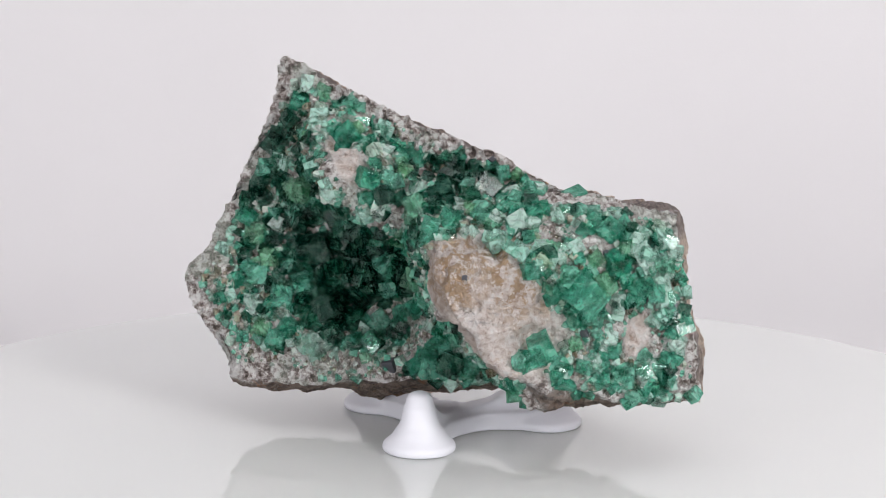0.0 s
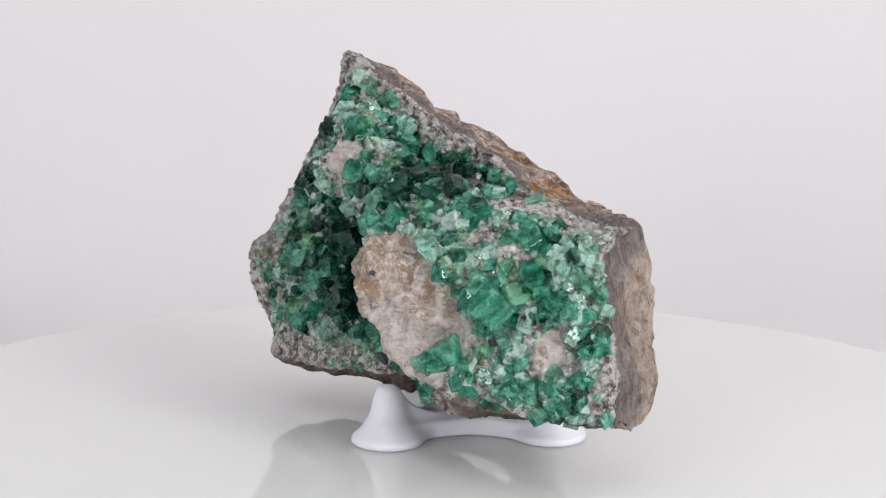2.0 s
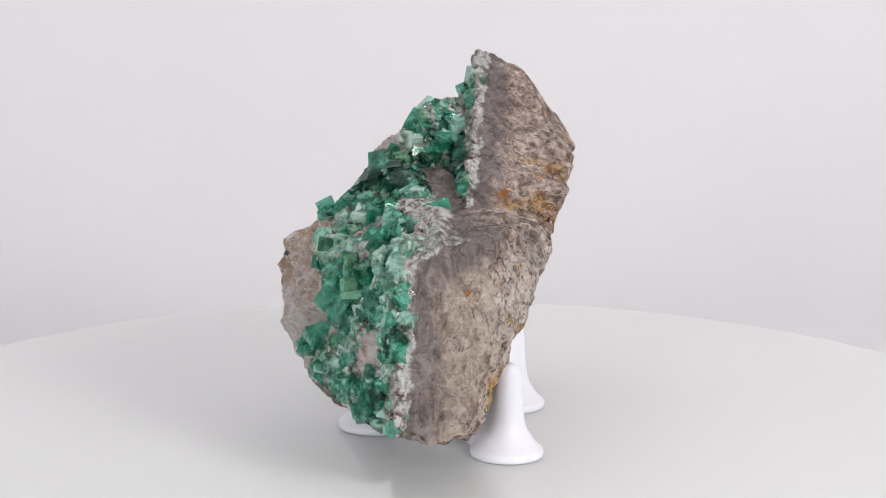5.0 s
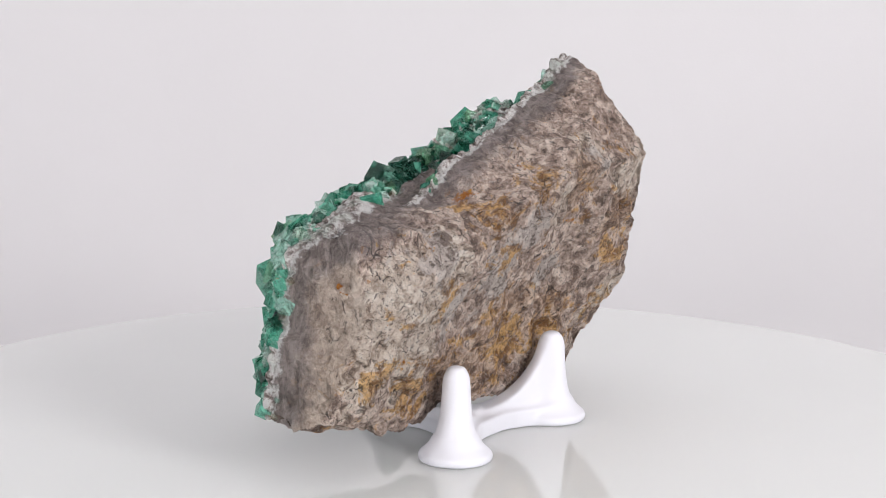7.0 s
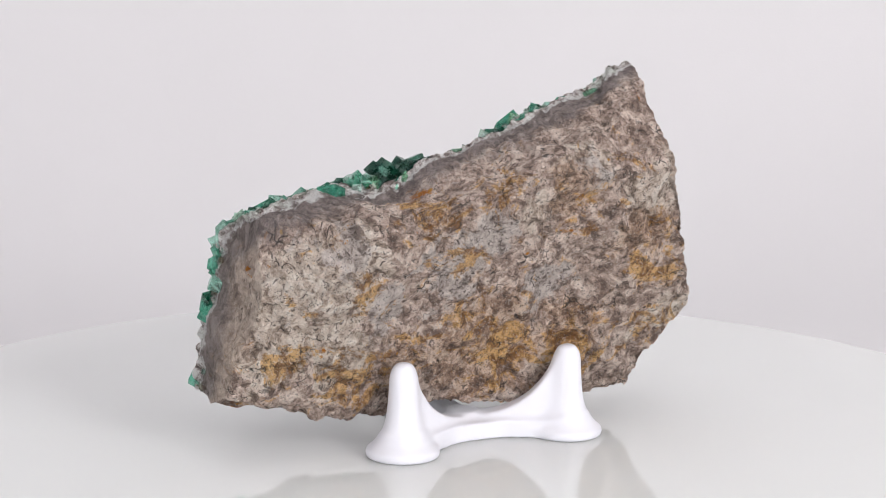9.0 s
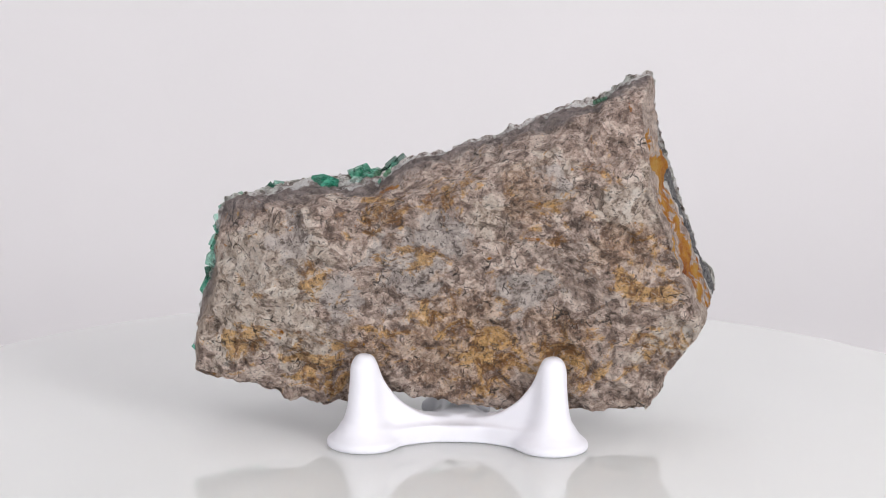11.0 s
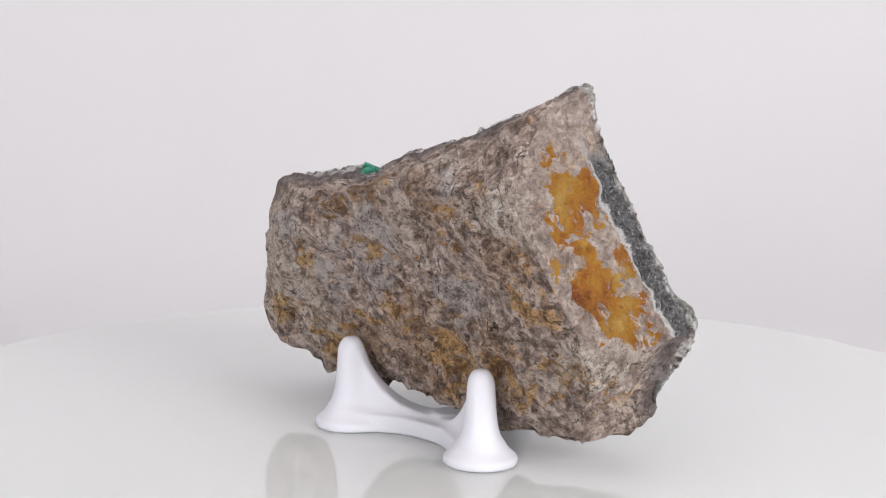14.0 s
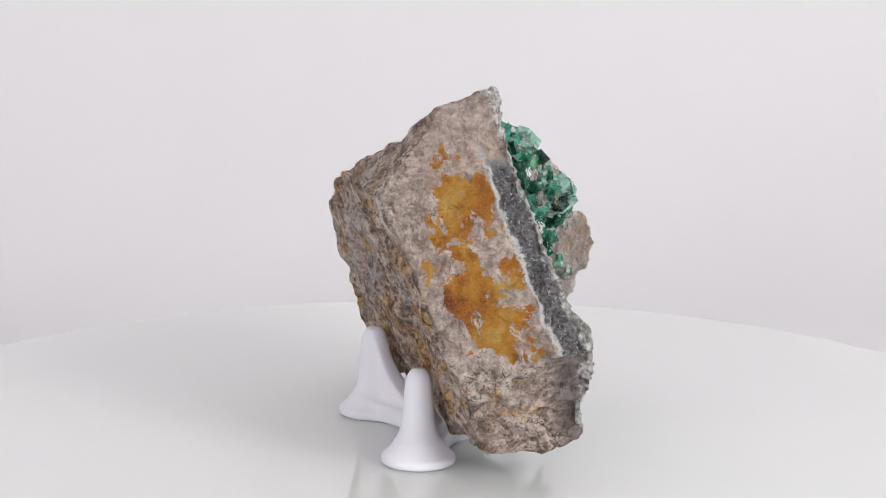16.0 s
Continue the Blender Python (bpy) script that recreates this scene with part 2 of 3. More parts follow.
ACRYLIC, CLOTH, PLASTIC, GREY = white_acrylic(), tent_cloth(), printed_plastic(), letter_grey()
STONE, GALENA = matrix_stone(), galena()
# deep green, darkened past its own colour to hold the pockets' shade
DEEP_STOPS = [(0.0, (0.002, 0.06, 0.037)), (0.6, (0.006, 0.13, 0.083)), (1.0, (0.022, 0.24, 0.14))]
MID_STOPS = [(0.0, (0.035, 0.40, 0.26)), (0.5, (0.12, 0.56, 0.40)), (0.85, (0.24, 0.66, 0.51)), (1.0, (0.26, 0.58, 0.32))]
PALE_STOPS = [(0.0, (0.46, 0.82, 0.70)), (0.5, (0.64, 0.89, 0.80)), (0.93, (0.76, 0.92, 0.86)), (1.0, (0.62, 0.80, 0.58))]
DEEP, DEEP_MASS = fluorite("deep_green_fluorite", DEEP_STOPS, 0.32), fluorite("deep_green_fluorite_mass", DEEP_STOPS, 0.32, True)
MID, MID_MASS = fluorite("green_fluorite", MID_STOPS, 0.44), fluorite("green_fluorite_mass", MID_STOPS, 0.44, True)
PALE, PALE_MASS = fluorite("pale_green_fluorite", PALE_STOPS, 0.52), fluorite("pale_green_fluorite_mass", PALE_STOPS, 0.52, True)
CRUST = fluorite("fluorite_crust", [(0.0, (0.12, 0.50, 0.36)), (0.22, (0.32, 0.66, 0.53)), (0.42, (0.66, 0.80, 0.72)), (0.72, (0.84, 0.82, 0.80)), (0.88, (0.50, 0.42, 0.34)), (1.0, (0.30, 0.20, 0.12))], 0.6, True)


# ---- mesh helpers ----
def part(name, bm, material, parent, label=""):
    """One bmesh as one mesh object under a thing."""
    data = bpy.data.meshes.new(name)
    bm.to_mesh(data)
    bm.free()
    data.materials.append(material)
    ob = new(name, data)
    ob.parent = parent
    return tagged(ob, label)


def smooth(data):
    data.polygons.foreach_set("use_smooth", np.ones(len(data.polygons), bool))


LATTICE = np.random.RandomState(7).rand(32, 32, 32)


def lattice_noise(p, size, seed=0):
    """Smooth noise of -1 to 1 at the points p, with features of that size."""
    q = p / size + seed * 7.31 + 100.0
    i = np.floor(q).astype(int)
    f = q - i
    f = f * f * (3 - 2 * f)
    i %= 32
    j = (i + 1) % 32
    out = 0
    for a in (0, 1):
        for b in (0, 1):
            for c in (0, 1):
                w = (f[:, 0] if a else 1 - f[:, 0]) * (f[:, 1] if b else 1 - f[:, 1]) * (f[:, 2] if c else 1 - f[:, 2])
                out = out + w * LATTICE[(j if a else i)[:, 0], (j if b else i)[:, 1], (j if c else i)[:, 2]]
    return out * 2 - 1


def surface_net(field, low, high, step):
    """Vertices and quads of the zero surface of field(points) inside a box."""
    axes = [np.arange(a, b + step, step) for a, b in zip(low, high)]
    shape = tuple(len(a) for a in axes)
    f = np.empty(shape, np.float32)
    yy, zz = np.meshgrid(axes[1], axes[2], indexing="ij")
    for k, x in enumerate(axes[0]):
        f[k] = field(np.stack([np.full(yy.size, x), yy.ravel(), zz.ravel()], 1)).reshape(yy.shape)
    corners = [(a, b, c) for a in (0, 1) for b in (0, 1) for c in (0, 1)]
    n = [s - 1 for s in shape]
    view = {c: f[c[0]:c[0] + n[0], c[1]:c[1] + n[1], c[2]:c[2] + n[2]] for c in corners}
    inside = sum((view[c] < 0).astype(np.int8) for c in corners)
    cell = np.argwhere((inside > 0) & (inside < 8))
    number = np.full(n, -1, np.int64)
    number[tuple(cell.T)] = np.arange(len(cell))
    total, count = np.zeros((len(cell), 3)), np.zeros(len(cell))
    for c in corners:
        for axis in range(3):
            if c[axis]:
                continue
            d = tuple(1 if k == axis else c[k] for k in range(3))
            fa, fb = view[c][tuple(cell.T)], view[d][tuple(cell.T)]
            cross = (fa < 0) != (fb < 0)
            t = np.where(cross, fa / np.where(cross, fa - fb, 1), 0)
            at = np.array(c, float) + np.zeros((len(cell), 3))
            at[:, axis] += t
            total += at * cross[:, None]
            count += cross
    verts = np.array(low) + (cell + total / count[:, None]) * step
    quads = []
    for axis in range(3):
        u, v = (axis + 1) % 3, (axis + 2) % 3
        a = np.moveaxis(f, (axis, u, v), (0, 1, 2))
        num = np.moveaxis(number, (axis, u, v), (0, 1, 2))
        s0, s1 = a[:-1, 1:-1, 1:-1] < 0, a[1:, 1:-1, 1:-1] < 0
        e = np.argwhere(s0 != s1)
        flip = s0[tuple(e.T)]
        x, y, z = e.T
        q = np.stack([num[x, y, z], num[x, y + 1, z], num[x, y + 1, z + 1], num[x, y, z + 1]], 1)
        q[~flip] = q[~flip][:, ::-1]
        quads.append(q)
    return verts, np.concatenate(quads)


def quad_mesh(name, verts, quads):
    data = bpy.data.meshes.new(name)
    data.vertices.add(len(verts))
    data.vertices.foreach_set("co", np.asarray(verts, np.float32).ravel())
    data.loops.add(quads.size)
    data.loops.foreach_set("vertex_index", quads.astype(np.int32).ravel())
    data.polygons.add(len(quads))
    data.polygons.foreach_set("loop_start", np.arange(0, quads.size, 4, dtype=np.int32))
    data.update(calc_edges=True)
    data.validate()
    return data


def vertex_normals(verts, quads):
    a, b, c, d = (verts[quads[:, k]] for k in range(4))
    face = np.cross(c - a, d - b)
    out = np.zeros_like(verts)
    for k in range(4):
        np.add.at(out, quads[:, k], face)
    return out / (np.linalg.norm(out, axis=1, keepdims=True) + 1e-12)


def smooth_min(a, b, k):
    h = np.clip(0.5 + 0.5 * (b - a) / k, 0, 1)
    return b * (1 - h) + a * h - k * h * (1 - h)


# ---- the tent and the turntable ----
def backdrop():
    """One white sheet: floor, a wide curve and the back wall."""
    bm = bmesh.new()
    profile = [(-0.95, -0.022), (0.18, -0.022)]
    for k in range(0, 17):
        a = k / 16 * math.pi / 2
        profile.append((0.22 + 0.28 * math.sin(a), 0.258 - 0.28 * math.cos(a)))
    profile.append((0.50, 0.92))
    rows = [[bm.verts.new((x, y, z)) for y, z in profile] for x in (-0.70, 0.70)]
    for k in range(len(profile) - 1):
        bm.faces.new((rows[0][k], rows[1][k], rows[1][k + 1], rows[0][k + 1]))
    data = bpy.data.meshes.new("backdrop")
    bm.to_mesh(data)
    bm.free()
    data.materials.append(CLOTH)
    smooth(data)
    tagged(new("backdrop", data), "seamless white cloth backdrop sweeping up behind the turntable", "backdrop", kind="structure")


def panel(name, low, high, label):
    bm = bmesh.new()
    bmesh.ops.create_cube(bm, size=1)
    for v in bm.verts:
        v.co = [(a + b) / 2 + c * (b - a) for a, b, c in zip(low, high, v.co)]
    data = bpy.data.meshes.new(name)
    bm.to_mesh(data)
    bm.free()
    data.materials.append(CLOTH)
    tagged(new(name, data), label, "tent wall", kind="structure")


backdrop()
panel("wall_west", (-0.72, -0.95, -0.03), (-0.70, 0.52, 0.93), "white cloth side of the photo tent")
panel("wall_east", (0.70, -0.95, -0.03), (0.72, 0.52, 0.93), "white cloth side of the photo tent")
panel("wall_south", (-0.72, -0.97, -0.03), (0.72, -0.95, 0.93), "white cloth front of the photo tent")
panel("ceiling", (-0.72, -0.97, 0.93), (0.72, 0.52, 0.95), "white cloth roof of the photo tent")


def turntable():
    """A thick glossy disc with a rounded rim."""
    bm = bmesh.new()
    rim, h = 0.1405, 0.018
    prof = [(rim - 0.0012, -h), (rim, -h + 0.001)] + [(rim - 0.002 + 0.002 * math.cos(a), -0.002 + 0.002 * math.sin(a)) for a in (0, 0.5, 1.0, 1.57)]
    n = 180
    rings = [[bm.verts.new((r * math.cos(k * math.tau / n), r * math.sin(k * math.tau / n), z)) for k in range(n)] for r, z in prof]
    for a, b in zip(rings, rings[1:]):
        for k in range(n):
            f = bm.faces.new((a[k], a[(k + 1) % n], b[(k + 1) % n], b[k]))
            f.smooth = True
    bm.faces.new(rings[-1])
    bm.faces.new(rings[0][::-1])
    base = new("turntable")
    part("platter", bm, ACRYLIC, base, "glossy white acrylic disc")
    bm = bmesh.new()
    bmesh.ops.create_cone(bm, cap_ends=True, segments=96, radius1=0.12, radius2=0.12, depth=0.004)
    bmesh.ops.translate(bm, verts=bm.verts, vec=(0, 0, -0.020))
    part("foot_ring", bm, ACRYLIC, base)
    return tagged(base, "glossy white round turntable under the stand and specimen", "turntable")


TABLE = turntable()

# ---- the stand ----
POST_A, POST_B, POST_C = (21.8, 6.3, 20.2), (-16.8, 19.7, 20.2), (-6.6, -15.9, 12.9)
HUB = (-1.0, 3.0)


def stand_field(p):
    """A one-piece tripod: three bell-footed posts on a waisted three-armed web, in millimetres."""
    x, y, z = p.T
    out = np.full(len(p), 1e3)
    web = np.full(len(p), 1e3)
    flank = np.full(len(p), 1e3)
    for px, py, top in (POST_A, POST_B, POST_C):
        rho = np.hypot(x - px, y - py)
        r = 2.85 + 0.45 * np.clip(1 - z / top, 0, 1) + 4.7 * np.exp(-np.maximum(z - 1.7, 0) / 3.1)
        r = r - 0.35 * np.clip((0.7 - z) / 0.7, 0, 1) ** 2
        shaft = np.maximum(rho - r, z - (top - 2.75))
        ball = np.sqrt(rho ** 2 + np.maximum(z - (top - 2.85), 0) ** 2) - 2.85
        post = np.where(z > top - 2.85, ball, shaft)
        out = np.minimum(out, post)
        ax, ay = px - HUB[0], py - HUB[1]
        t = np.clip(((x - HUB[0]) * ax + (y - HUB[1]) * ay) / (ax * ax + ay * ay), 0, 1)
        arm = np.hypot(x - HUB[0] - t * ax, y - HUB[1] - t * ay) - 4.3
        web = smooth_min(web, arm, 7.0)
        crest = 3.6 + (top - 4.5) * np.exp(-np.maximum(rho - 2.0, 0) / 6.5)
        fin = np.maximum(arm + 1.2 + 0.10 * z, (z - crest) * 0.7)
        flank = smooth_min(flank, fin, 2.0)
    plate = np.maximum(web, z - 3.9)
    out = smooth_min(smooth_min(out, flank, 2.0), plate, 2.2)
    return np.maximum(out, -z)


def stand():
    verts, quads = surface_net(stand_field, (-30, -30, -1.1), (36, 34, 23), 0.42)
    for _ in range(3):
        total, count = np.zeros_like(verts), np.zeros(len(verts))
        for k in range(4):
            a, b = quads[:, k], quads[:, (k + 1) % 4]
            np.add.at(total, a, verts[b])
            np.add.at(count, a, 1)
            np.add.at(total, b, verts[a])
            np.add.at(count, b, 1)
        verts = verts * 0.4 + 0.6 * total / count[:, None]
    verts[:, 2] = np.maximum(verts[:, 2], 0.02)
    data = quad_mesh("tripod", verts * MM, quads)
    data.materials.append(PLASTIC)
    smooth(data)
    base = new("display_stand")
    ob = new("tripod", data)
    ob.parent = base
    # faint moulded writing on the web, too small to read
    bm = bmesh.new()
    for k, (w, x) in enumerate(((1.0, -3.6), (0.8, -2.2), (1.1, -0.9), (0.7, 0.4), (1.0, 1.6), (0.9, 2.9))):
        m = Matrix.Translation((x * MM, 0, 0)) @ Matrix.Diagonal((w * MM, 1.3 * MM, 0.3 * MM, 1))
        bmesh.ops.create_cube(bm, size=1, matrix=m)
    bmesh.ops.transform(bm, matrix=pose(0.0005, 0.0055, 0.00402, 0, 0, 165), verts=bm.verts)
    part("lettering", bm, GREY, base, "small unreadable grey raised lettering")
    return tagged(base, "white plastic three-post display stand on the turntable", "display stand")


STAND = stand()

# ---- the specimen ----
CREAM_AREAS = [(44, 3, 40, 15), (50, -4, 28, 14), (0, 24, 52, 7), (-31, 39, 58, 9), (-38, 30, 20, 9), (33, 1, 22, 9), (-48, 24, 28, 12), (-10, 28, 60, 7), (-26, 36, 54, 8)]
GREY_AREAS = [(15, 14, 39, 10), (8, 20, 47, 7), (-10, 17, 34, 9), (27, 8, 33, 6), (38, 5, 46, 6), (-12, 27, 60, 5)]
STAIN_AREAS = [(30, -1, 15, 9), (-5, 12, 20, 13), (-31, 31, 36, 8), (19, 16, 54, 7), (10, 22, 57, 6), (-33, 32, 42, 8), (34, 7, 38, 5),
               (-40, 26, 20, 10), (-22, 18, 18, 10), (14, 9, 24, 8), (46, -4, 22, 6), (-16, 26, 48, 5), (-44, 25, 34, 6)]
BROWN_AREAS = [(2, 10, 20, 17), (20, 5, 18, 9), (-18, 18, 20, 12), (-8, 27, 56, 8), (-26, 32, 46, 8), (22, 15, 52, 7)]
# Broken faces of the stone: an outward direction and its distance, in millimetres.
SLAB_SIDES = [(0.31, 0.875, -0.372, 2.0), (-0.812, 0.526, 0.256, 60.2), (-0.80, 0.38, -0.465, 35.7), (-0.10, -0.128, -0.986, -4.6), (0.0, -0.42, -0.908, -8.6), (-0.18, -0.74, -0.65, 1.6),
              (0.68, 0.703, -0.206, 23.6), (0.72, 0.62, 0.30, 44.2), (0.405, 0.156, 0.901, 59.5),
              (0.28, 0.74, 0.61, 57.0), (0.98, -0.135, 0.148, 55.8)]
SLAB_FRONT = [(-0.222, -0.935, 0.275, 14.2)]
BLOCK_SIDES = [(0.31, 0.875, -0.372, 2.0), (0.68, 0.703, -0.206, 23.6), (0.98, -0.135, 0.148, 57.0), (0.35, 0.70, 0.62, 49.2), (0.72, 0.62, 0.30, 45.2),
               (0.121, 0.092, 0.988, 56.8), (0.03, -0.26, -0.965, -5.0),
               (0.5, 0.35, -0.79, 10.3), (0.72, 0.25, 0.65, 66.6), (0.85, 0.2, -0.48, 36.4), (0.05, -0.80, -0.60, 17.2)]
BLOCK_FRONT = [(0.282, -0.952, 0.119, 41.8), (0.053, -0.471, 0.88, 56.8), (-0.97, -0.20, -0.10, 6.2), (-0.70, -0.14, -0.70, -17.6)]


def faces(p, planes):
    return np.max([p @ np.array(q[:3]) - q[3] for q in planes], axis=0)


def soft_faces(p, planes, k):
    """As faces(), with worn edges."""
    out = p @ np.array(planes[0][:3]) - planes[0][3]
    for q in planes[1:]:
        out = -smooth_min(-out, q[3] - p @ np.array(q[:3]), k)
    return out


def capsule(p, a, b, r):
    a, b = np.array(a, float), np.array(b, float)
    ab = b - a
    t = np.clip((p - a) @ ab / (ab @ ab), 0, 1)
    return np.linalg.norm(p - a - t[:, None] * ab, axis=1) - r


def slab_front(p):
    """The crystal face of the slab: a ridge across it and a pocket on each side of the ridge."""
    slab = faces(p, SLAB_FRONT)
    ridge = smooth_min(capsule(p, (-25, 4.5, 63), (-13, -3.0, 53.5), 7.8), capsule(p, (-23, -5.0, 58.0), (-14, -6.5, 52), 6.8), 4)
    slab = smooth_min(slab, ridge, 4)
    deep = np.minimum(capsule(p, (-31, -3.5, 43), (-15, -7.0, 29), 10.5), capsule(p, (-1, -5.5, 54.5), (8, -6.0, 54), 7.2))
    return -smooth_min(-slab, deep, 2.0)


def front_field(p):
    """Signed distance to the crystal face of whichever body the point belongs to."""
    block = np.where((faces(p, BLOCK_SIDES) > 0.8) & (p[:, 0] < 30), 99.0, soft_faces(p, BLOCK_FRONT, 3.0))
    return np.minimum(slab_front(p), block)


def side_field(p):
    slab, block = faces(p, SLAB_SIDES), faces(p, BLOCK_SIDES)
    both = np.where(p[:, 1] < -14, block, np.minimum(slab, block))
    return np.where(p[:, 0] < 0, slab, both)


def stone_field(p):
    slab = faces(p, SLAB_SIDES)
    block = faces(p, BLOCK_SIDES)
    slab = np.maximum(slab, slab_front(p))
    block = np.maximum(block, soft_faces(p, BLOCK_FRONT, 3.0))
    dent = 2.6 * np.exp(-((p - (-11, 21, 36)) ** 2).sum(1) / 200) - 2.0 * np.exp(-((p - (-31, 31, 34)) ** 2).sum(1) / 90)
    dent = dent - 0.2 * np.exp(-((p - (-33, 19, 79)) ** 2).sum(1) / 110) - 1.8 * np.exp(-((p - (-58, 9, 31)) ** 2).sum(1) / 40)
    dent = dent - 1.5 * np.exp(-((p - (53, -7, 24)) ** 2).sum(1) / 130) + 1.3 * np.exp(-((p - (-51, -1, 13)) ** 2).sum(1) / 40)
    dent = dent - 1.6 * np.exp(-((p - (-24, 34, 51)) ** 2).sum(1) / 120) - 1.8 * np.exp(-((p - (-32, 21, 80)) ** 2).sum(1) / 30)
    return smooth_min(slab, block, 2.0) + dent


def ledges(h, step):
    """A height in flat-topped steps with steep, worn risers."""
    k = np.floor(h / step)
    f = np.clip((h / step - k - 0.62) / 0.38, 0, 1)
    return (k + f * f * (3 - 2 * f)) * step


def near(p, spots):
    """1 at the middle of any of the round areas (x, y, z, radius), falling to 0 past its edge."""
    return np.max([np.exp(-(((p - q[:3]) / q[3]) ** 2).sum(1)) for q in spots], axis=0)


def stone_verts():
    verts, quads = surface_net(stone_field, (-64, -46, 2), (59, 44, 88), 0.41)
    n = vertex_normals(verts, quads)
    fd = -front_field(verts)
    right = np.clip((n @ np.array((0.98, -0.135, 0.148)) - 0.80) / 0.12, 0, 1)
    grain = verts + np.stack([lattice_noise(verts, 6, k) for k in (21, 22, 23)], 1) * 2.5
    flakes = ledges(lattice_noise(grain, 5.5, 2), 0.30) * 1.2 + ledges(lattice_noise(grain, 2.8, 3), 0.36) * 0.70
    rough = lattice_noise(verts, 12, 1) * 1.3 + flakes + lattice_noise(grain, 1.2, 4) * 0.22 + lattice_noise(grain, 7, 9) * 0.5 - 0.35
    pits = np.clip(lattice_noise(grain * (1, 1, 0.6), 1.6, 5) - 0.35, 0, 1) * 1.7
    smooth_side = 0.25 * right + 0.25 * np.clip((n @ np.array((-0.812, 0.526, 0.256)) - 0.72) / 0.2, 0, 1)
    rough, pits = rough * (1 - 0.6 * smooth_side), pits * (1 - 0.3 * smooth_side)
    sugar = np.abs(lattice_noise(verts, 1.3, 6)) * 1.0 + np.abs(lattice_noise(verts, 3.1, 8)) * 0.9
    front = np.clip(1.2 - fd, 0, 1)
    boss = np.clip(1.3 - np.hypot((verts[:, 0] - 8) / 13, (verts[:, 2] - 35.5) / 14), 0, 0.3) / 0.3 * (verts[:, 1] < -18)
    front = front * (1 - 0.35 * boss) * (1 - 0.7 * np.clip((-38 - verts[:, 0]) / 6, 0, 1))
    rough = rough * (1 + 0.5 * boss) + (lattice_noise(verts, 5, 14) * 1.4 + ledges(lattice_noise(grain, 3.2, 15), 0.30) * 1.5) * boss
    verts = verts + n * ((rough - pits) * (1 - 0.35 * front) + (sugar - 0.4) * front)[:, None]
    return verts, quads, n, fd, right


def stone(parent):
    verts, quads, n, fd, right = stone_verts()
    data = quad_mesh("matrix", verts * MM, quads)
    smooth(data)
    left = np.clip((n @ np.array((-0.812, 0.526, 0.256)) - 0.72) / 0.2, 0, 1)
    x, y, z = verts.T
    warp = lattice_noise(verts, 9, 11) * 2.2
    warp = warp + lattice_noise(verts, 4, 12) * 2.2
    lump = np.clip(1.15 - np.hypot((x - 8.2 - (36 - z) * 0.36 + warp) / 13.6, (z - 35.5 + warp) / 14.5), 0, 0.25) * 4 * np.clip(-(y + 22) / 6, 0, 1)
    small = np.clip(1.2 - np.hypot((x + 23.5 + (z - 63) * 0.6 + warp * 0.4) / 3.4, (z - 62) / 5.5), 0, 0.3) / 0.3 * np.clip(2.5 - fd, 0, 1) * (y < 8)
    spot = np.clip(1.2 - np.hypot((x - 38.5) / 2.6, (z - 28.5) / 4.2), 0, 0.3) / 0.3 * np.clip(2.5 - fd, 0, 1)
    rust = left * np.clip(1.35 - np.hypot((fd - 13.5) / 9.8, (z - 47 + (fd - 13.5) * 0.55) / 21.5), 0, 0.62)
    for key, value in (("front_depth", fd), ("left_end", left), ("lump", np.clip(lump + small + spot, 0, 1)),
                       ("streak", right), ("shaded_underside", np.clip((-n[:, 2] - 0.36) / 0.15, 0, 1) * np.clip((0.35 - n[:, 1]) / 0.2, 0, 1) * np.clip(20 - z, 0, 1)), ("stain", near(verts, STAIN_AREAS)), ("cream", near(verts, CREAM_AREAS)), ("low", near(verts, BROWN_AREAS)), ("grey", near(verts, GREY_AREAS)), ("rust", rust), ("boss_top", np.clip((z - 33 + warp * 2) / 7, 0, 1) * (y < -15)),
                       ("shaded_boss_wall", np.clip((-n[:, 0] - 0.45) / 0.25, 0, 1) * (y < -10) * (x > -12)), ("selvage", left * np.clip((71 - z + warp * 1.5) / 6, 0, 1))):
        layer = data.attributes.new(key, "FLOAT", "POINT")
        layer.data.foreach_set("value", np.asarray(value, np.float32))
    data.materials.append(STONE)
    ob = new("matrix", data)
    ob.parent = parent
    tagged(ob, "rough grey-brown stone with ochre stains")
    return verts, vertex_normals(verts, quads), fd, lump + small + spot


